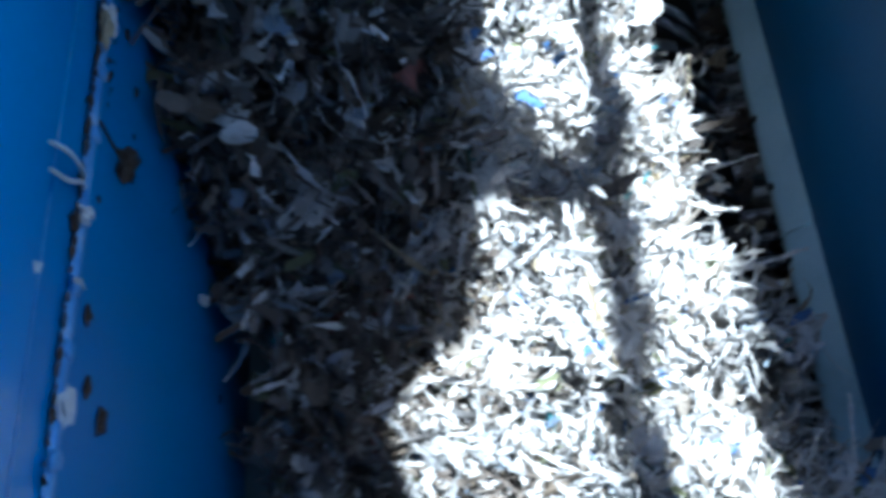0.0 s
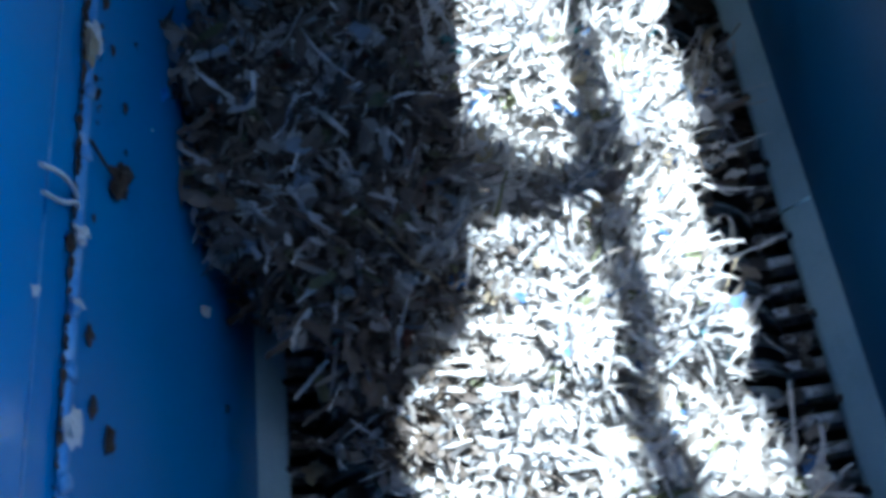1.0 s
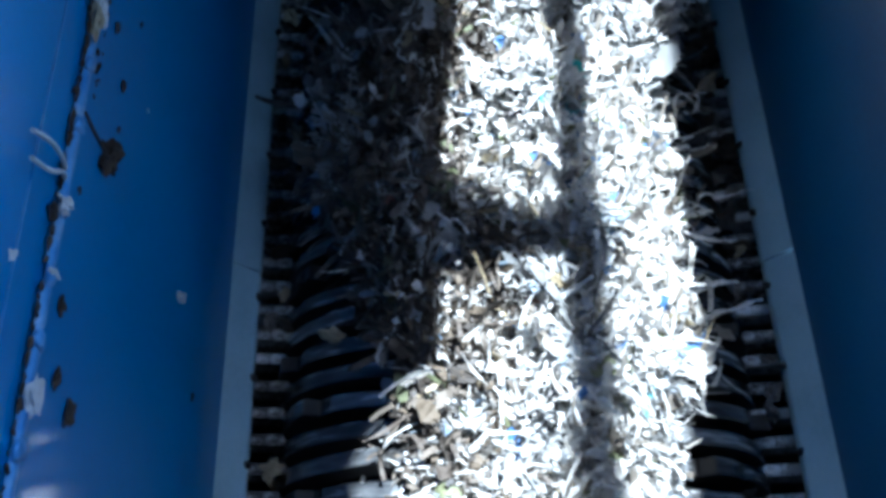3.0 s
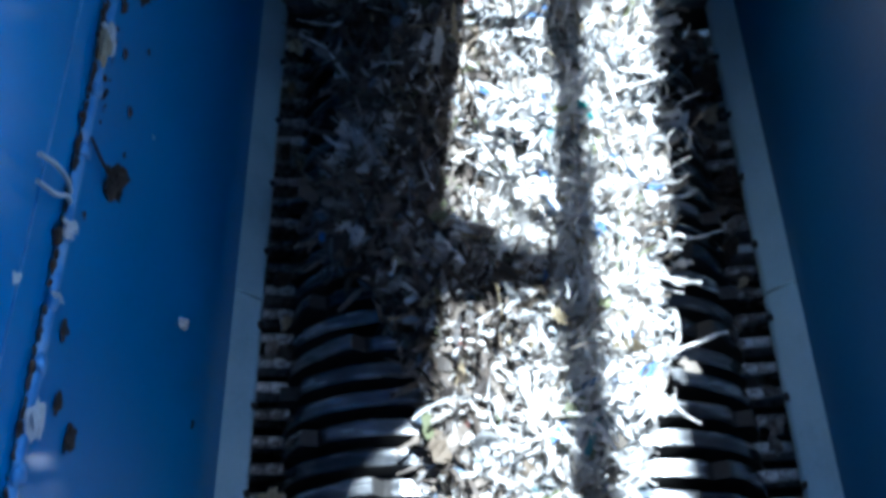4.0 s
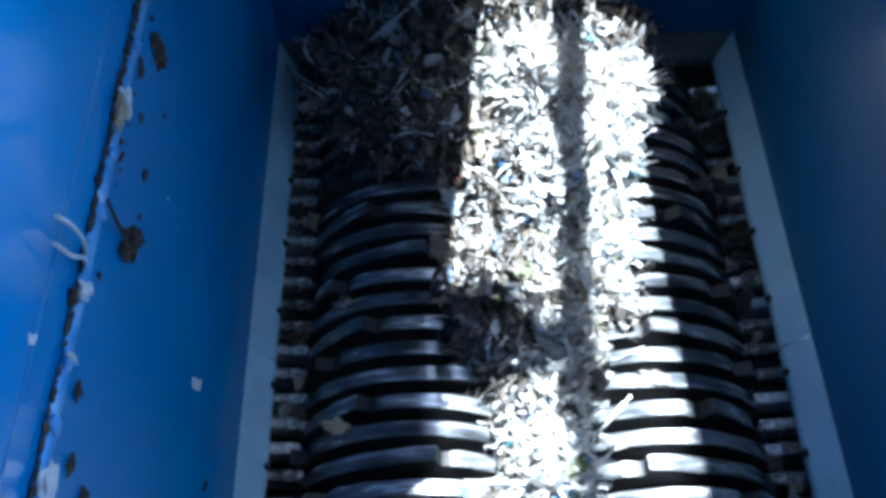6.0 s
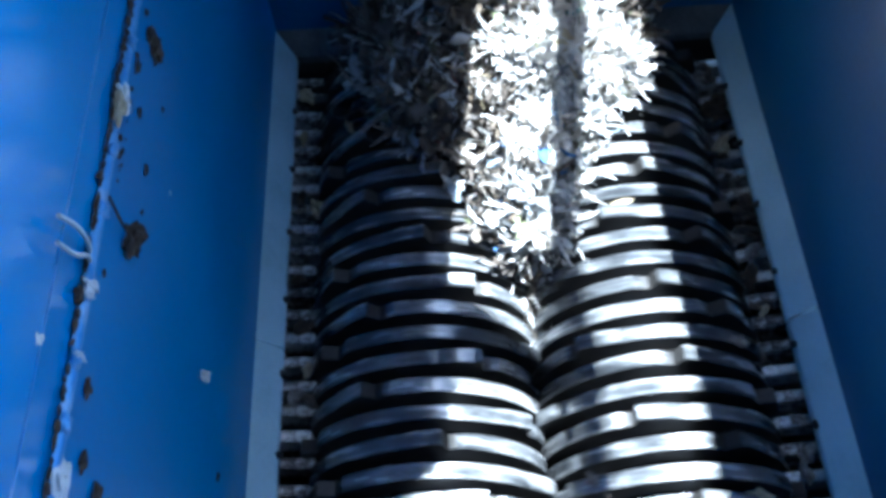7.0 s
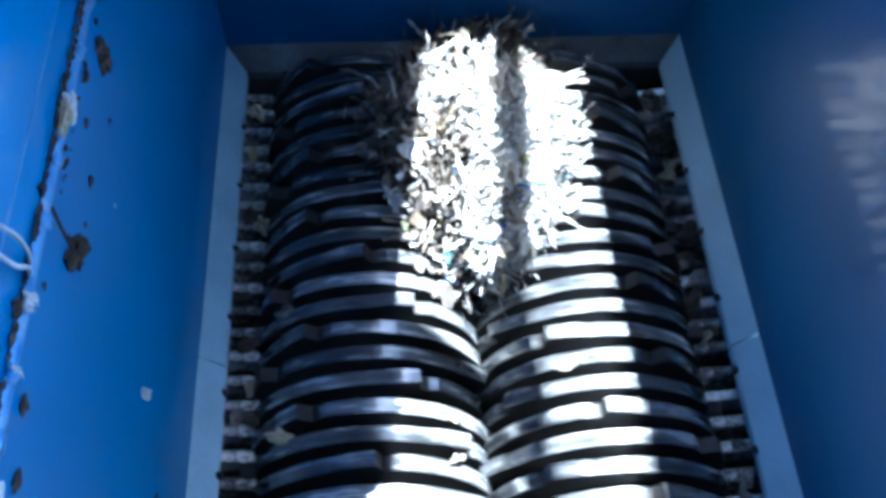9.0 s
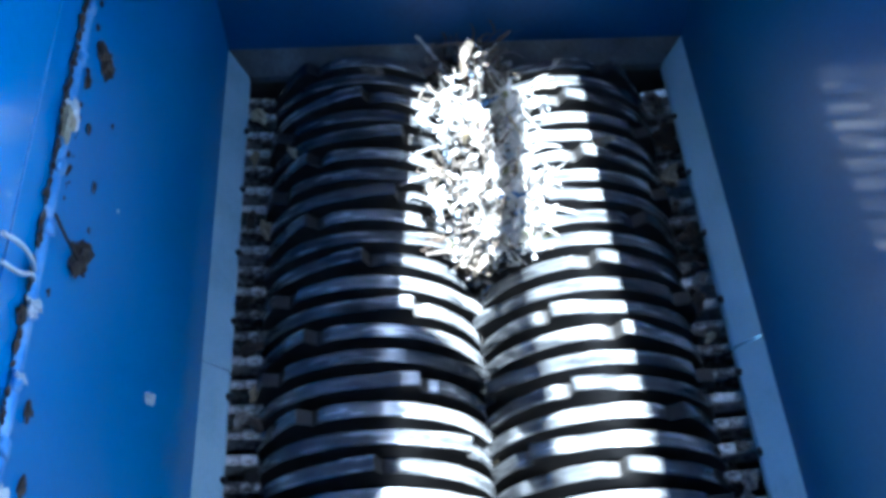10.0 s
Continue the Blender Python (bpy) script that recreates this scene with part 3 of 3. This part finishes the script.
# height of the ridge over the second shaft
ZG = [[.22, .23, .27, .36, .38, .38, .38, .37, .34],
      [.23, .24, .29, .33, .34, .34, .34, .32, .30],
      [.23, .23, .27, .32, .32, .30, .31, .30, .30],
      [.20, .21, .24, .32, .32, .29, .30, .29, .28],
      [.08, .09, .12, .21, .24, .24, .23, .23, .24],
      [.06, .06, .08, .16, .22, .22, .23, .28, .29],
      [.03, .03, .04, .08, .10, .14, .18, .22, .26],
      [-.20, -.20, -.15, -.05, 0, .05, .15, .25, .29],
      [-.20, -.20, -.20, -.15, -.10, 0, .15, .27, .20],
      [-.20, -.20, -.20, -.15, -.10, -.02, .08, .13, .08],
      [-.20, -.20, -.20, -.20, -.15, -.08, .05, .08, .05]]


def table(values, y, t):
    def along(row):
        return float(np.interp(y, YN, row))
    return float(np.interp(t, TN, [along(row) for row in values]))


def roller_top(x):
    best = -0.34
    for c in (-SHAFT_X + SHAFT_OFF, SHAFT_X + SHAFT_OFF):
        d = R_CUT ** 2 - (x - c) ** 2
        if d > 0:
            best = max(best, SHAFT_Z + math.sqrt(d))
    return best


def clump_mesh(seed, r, n):
    g = random.Random(seed)
    core = mesh("packed_core", lump(r * 0.78, g, 0.45, (1, 1, 0.85), 2), PACKED if seed % 5 in (1, 4) else FLUFF, smooth=True)
    bm = bmesh.new()
    for i in range(n):
        d = Vector((g.gauss(0, 1), g.gauss(0, 1), g.gauss(0, 1))).normalized()
        t = d.cross(Vector((g.gauss(0, 1), g.gauss(0, 1), g.gauss(0, 1)))).normalized()
        way = t * 0.9 + d * g.uniform(-0.42, 0.20)
        k = g.random()
        if k < 0.50:
            size, wide = g.uniform(0.07, 0.15), g.uniform(0.010, 0.022)
        elif k < 0.64:
            size, wide = g.uniform(0.10, 0.21), g.uniform(0.004, 0.008)
        elif k < 0.84:
            size, wide = g.uniform(0.04, 0.08), g.uniform(0.018, 0.038)
        else:
            size, wide = g.uniform(0.07, 0.12), g.uniform(0.04, 0.075)
        curl = g.uniform(0.8, 3.2) if g.random() < 0.75 else g.uniform(-5.0, 6.0)
        ribbon(bm, g, d * r * g.uniform(0.66, 1.0), way, d, size, wide, curl, g.uniform(-3, 3), 6)
    return core, mesh("strip_tangle", bm, (SHREDS, SHADED_BROWN_SHREDS, SHREDS, GREY_SHREDS, SHADED_BROWN_SHREDS)[seed % 5])


CLUMPS = [clump_mesh(100 + i, 0.085 + 0.012 * (i % 3), 210) for i in range(10)]


class Piece:
    """A moving bit of waste: where it sits across, along and up in the heap, and how long it lasts."""

    def __init__(self, g, u, y, layer, rank, r, spin):
        self.u, self.y, self.layer, self.rank, self.r = u, y, layer, rank, r
        self.spin = spin
        self.turn0 = (g.uniform(-180, 180), g.uniform(-180, 180), g.uniform(-180, 180))
        self.dz = g.uniform(-0.04, 0.03) + 0.20 * noise.noise((y * 4.0, u * 3.5, 0.0))
        self.wob = [g.uniform(0, 6.28) for _ in range(4)]

    def rows(self):
        out, angle, gone = [], 0.0, 0.0
        t = 0.0
        side = None
        while t <= 10.001:
            y = self.y + 0.02 * math.sin(0.9 * t + self.wob[0])
            xl, xr = table(XL, y, t), table(XR, y, t)
            width = max(xr - xl, 0.0)
            pad = min(self.r * 0.75, width * 0.4)
            x = xl + pad + self.u * (width - 2 * pad) + 0.012 * math.sin(1.7 * t + self.wob[1])
            x += 0.07 * min(1, width) * noise.noise((y * 4.0, 3.0 if self.u > 0.5 else 9.0, t * 0.35))
            zl, zc = table(ZL, y, t), table(ZC, y, t)
            if x < 0:
                top = zc + (zl - zc) * min(1, max(0, x / min(xl, -0.05)))
            else:
                ridge = zc + (table(ZG, y, t) - zc) * min(1, x / 0.16)
                edge = min(1, max(0, x / max(xr, 0.05)))
                top = ridge + (max(0.06, 0.45 * ridge) - ridge) * edge ** 2.5
            low = roller_top(x) + self.r * 0.55 - 0.35 * max(0.0, 0.32 - width)
            z = max(low, top - self.r * 0.8 - self.layer * 0.13 + self.dz) if self.layer < 2 else low
            # the share of bits that the heap still holds here
            keep = 1.15 * width / max(table(XR, self.y, 0) - table(XL, self.y, 0), 0.1)
            if self.rank > keep or width < (0.10 if t < 6.5 else 0.19):
                gone = min(1.0, gone + 0.42)
            if gone:
                valley = SHAFT_OFF + 0.03 * math.sin(self.wob[2])
                k = gone * gone * (3 - 2 * gone)
                x = x + (valley - x) * min(1, k * 1.6)
                z = min(z, roller_top(x) + self.r * 0.5) * (1 - k) + (-0.56) * k
            if side is None:
                side = 1 if x < SHAFT_OFF else -1
            m = pose(x, y, z) @ Matrix.Rotation(radians(angle), 4, "Y") @ pose(0, 0, 0, *self.turn0)
            out.append((round(t, 2), m))
            angle += side * self.spin * 0.25
            t += 0.25
        return out


MOVING = []
g = random.Random(77)
proto = []
for core, strips in CLUMPS:
    ob = new("shredded_clump", core)
    tagged(child("strip_tangle", strips, ob), "curled white, grey and brown shredded strips", kind="stuff")
    tagged(ob, "tangled clump of shredded paper, plastic and card on the cutters", "shredded waste", "clumps of shredded waste")
    proto.append(ob)
first = set()


def clump(i, m):
    if i not in first:
        first.add(i)
        proto[i].matrix_basis = m
        return proto[i]
    return copy_thing(proto[i], m)


# the left side is browner: partly real brown waste, partly its shade put into colour
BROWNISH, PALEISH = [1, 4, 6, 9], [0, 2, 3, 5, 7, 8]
NY, NU = 15, 9


def shaded_brown_side(y):
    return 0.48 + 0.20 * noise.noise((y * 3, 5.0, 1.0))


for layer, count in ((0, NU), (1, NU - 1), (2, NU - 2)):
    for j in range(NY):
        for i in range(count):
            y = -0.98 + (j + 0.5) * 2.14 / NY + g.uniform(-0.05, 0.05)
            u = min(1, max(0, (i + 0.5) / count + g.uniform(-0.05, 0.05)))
            k = g.choice(BROWNISH if y > 0.93 or u < shaded_brown_side(y) and g.random() < 0.88 else PALEISH)
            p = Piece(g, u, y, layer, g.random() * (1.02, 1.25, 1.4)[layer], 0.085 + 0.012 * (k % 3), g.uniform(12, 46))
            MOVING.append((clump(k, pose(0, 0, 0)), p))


# larger single strips that stand out on top of the heap
def strip_thing(name, seed, length, width, mat, label, u, y, rank, curl=0.8, lift=0.0):
    gg, bm = random.Random(seed), bmesh.new()
    ribbon(bm, gg, Vector((-length / 2, 0, 0)), Vector((1, 0, 0.1)), Vector((0, 0, 1)), length, width, curl, 0.7, 8, 0.45)
    bmesh.ops.solidify(bm, geom=bm.faces[:], thickness=0.0012)
    ob = new(name, mesh(name, bm, mat))
    tagged(ob, label, "shredded waste", "loose strips on the heap")
    p = Piece(gg, u, y, 0, rank, 0.012 - lift, gg.uniform(4, 16))
    p.turn0 = (gg.uniform(-20, 20), gg.uniform(-25, 25), gg.uniform(0, 180))
    p.r = -0.055 - lift
    MOVING.append((ob, p))
    return p


gs = random.Random(5)
for i in range(54):
    mat, label = ((PALE, "long pale plastic strip lying on the heap"), (PALE, "curled white strip lying on the heap"), (TAN, "tan cardboard strip lying on the heap"),
                  (BLUEFILM, "scrap of bright blue film on the heap") if i % 15 == 3 else (TAN, "crumpled tan paper strip on the heap"), (PALE, "off-white ragged strip on the heap"))[i % 5]
    if i % 17 == 6:
        mat, label = TEALFILM, "small teal plastic scrap on the heap"
    if i % 19 == 8:
        mat, label = REDFILM, "small pinkish red plastic scrap on the heap"
    short = mat in (BLUEFILM, TEALFILM, REDFILM)
    strip_thing("loose_strip", 300 + i, gs.uniform(0.03, 0.06) if short else gs.uniform(0.08, 0.24), gs.uniform(0.012, 0.03) if short else gs.uniform(0.006, 0.016),
                mat, label, gs.random(), gs.uniform(-0.9, 1.05), gs.random() ** 1.5, gs.uniform(0.3, 1.8))
for i in range(30):
    mat, label = ((PALE, "torn piece of white film lying on the heap"), (TAN, "torn piece of tan card on the heap"),
                  (SCRAP_GREY, "crumpled grey-brown sheet on the heap"))[i % 3]
    strip_thing("torn_piece", 600 + i, gs.uniform(0.06, 0.13), gs.uniform(0.03, 0.065), mat, label, gs.random(), gs.uniform(-0.9, 1.05),
                gs.random() ** 1.4, gs.uniform(0.6, 2.4))
strip_thing("blue_chip", 951, 0.055, 0.045, BLUEFILM, "bright blue plastic chip on the heap", 0.44, -0.24, 0.02, 0.4, 0.03)
strip_thing("teal_chip", 952, 0.075, 0.022, TEALFILM, "bright teal plastic chip on the heap", 0.73, 0.40, 0.30, 0.5)
big = strip_thing("torn_sheet", 900, 0.26, 0.10, PALE, "large torn white plastic sheet on the heap", 0.88, 0.50, 0.99, 0.5, 0.03)
big.turn0 = (0, 0, -10)


# matted tufts of strands and flakes draped over the heap
def tuft_mesh(seed, mat):
    gg, bm = random.Random(seed), bmesh.new()
    for k in range(34):
        a = gg.uniform(0, 6.28)
        start = Vector((gg.gauss(0, 0.045), gg.gauss(0, 0.045), gg.uniform(-0.015, 0.012)))
        way = Vector((math.cos(a), math.sin(a), gg.uniform(-0.25, 0.22)))
        if k % 3 == 0:
            ribbon(bm, gg, start, way, Vector((gg.uniform(-.4, .4), gg.uniform(-.4, .4), 1)), gg.uniform(0.04, 0.09), gg.uniform(0.022, 0.050),
                   gg.uniform(-1.2, 2.0), gg.uniform(-2, 2), 4, 0.5)
        else:
            ribbon(bm, gg, start, way, Vector((gg.uniform(-.4, .4), gg.uniform(-.4, .4), 1)), gg.uniform(0.08, 0.20), gg.uniform(0.006, 0.018),
                   gg.choice((-1, 1)) * gg.uniform(1.0, 5.5), gg.uniform(-4, 4), 8, 0.4)
    return mesh("strand_tuft", bm, mat)


PALE_TUFTS = [tuft_mesh(700 + i, (SHREDS, SHREDS, GREY_SHREDS)[i % 3]) for i in range(6)]
DARK_TUFTS = [tuft_mesh(740 + i, (SHADED_BROWN_SHREDS, SHADED_BROWN_SHREDS, SHADED_BROWN_SHREDS, GREY_SHREDS)[i % 4]) for i in range(6)]
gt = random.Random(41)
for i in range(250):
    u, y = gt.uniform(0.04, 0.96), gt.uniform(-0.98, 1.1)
    # dark tufts put the left side's shade and some crevices into brown
    dark = y > 0.93 or u < shaded_brown_side(y) or noise.noise((y * 6.5, u * 5.0, 4.0)) > 0.42
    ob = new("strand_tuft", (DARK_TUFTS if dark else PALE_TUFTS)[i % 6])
    tagged(ob, "matted tuft of brown and grey shredded strands on the heap" if dark else "matted tuft of white shredded strands and flakes on the heap",
           "shredded waste", "tufts of strands on the heap", "stuff")
    p = Piece(gt, u, y, 0, gt.random() ** 0.9, 0.02, gt.uniform(0, 7))
    p.turn0, p.r = (gt.uniform(-22, 22), gt.uniform(-22, 22), gt.uniform(0, 360)), -0.012
    MOVING.append((ob, p))


def motions():
    """Everything that moves: both shafts and all the waste."""
    for ob, speed, start in ((shaft_a, 118.0, 0.0), (shaft_b, -208.0, 12.0)):
        x = ob.matrix_basis.translation.x
        walk(ob, [(k * 0.25, pose(x, 0, SHAFT_Z, 0, start + speed * k * 0.25, 0)) for k in range(41)])
    for ob, p in MOVING:
        walk(ob, p.rows())


motions()
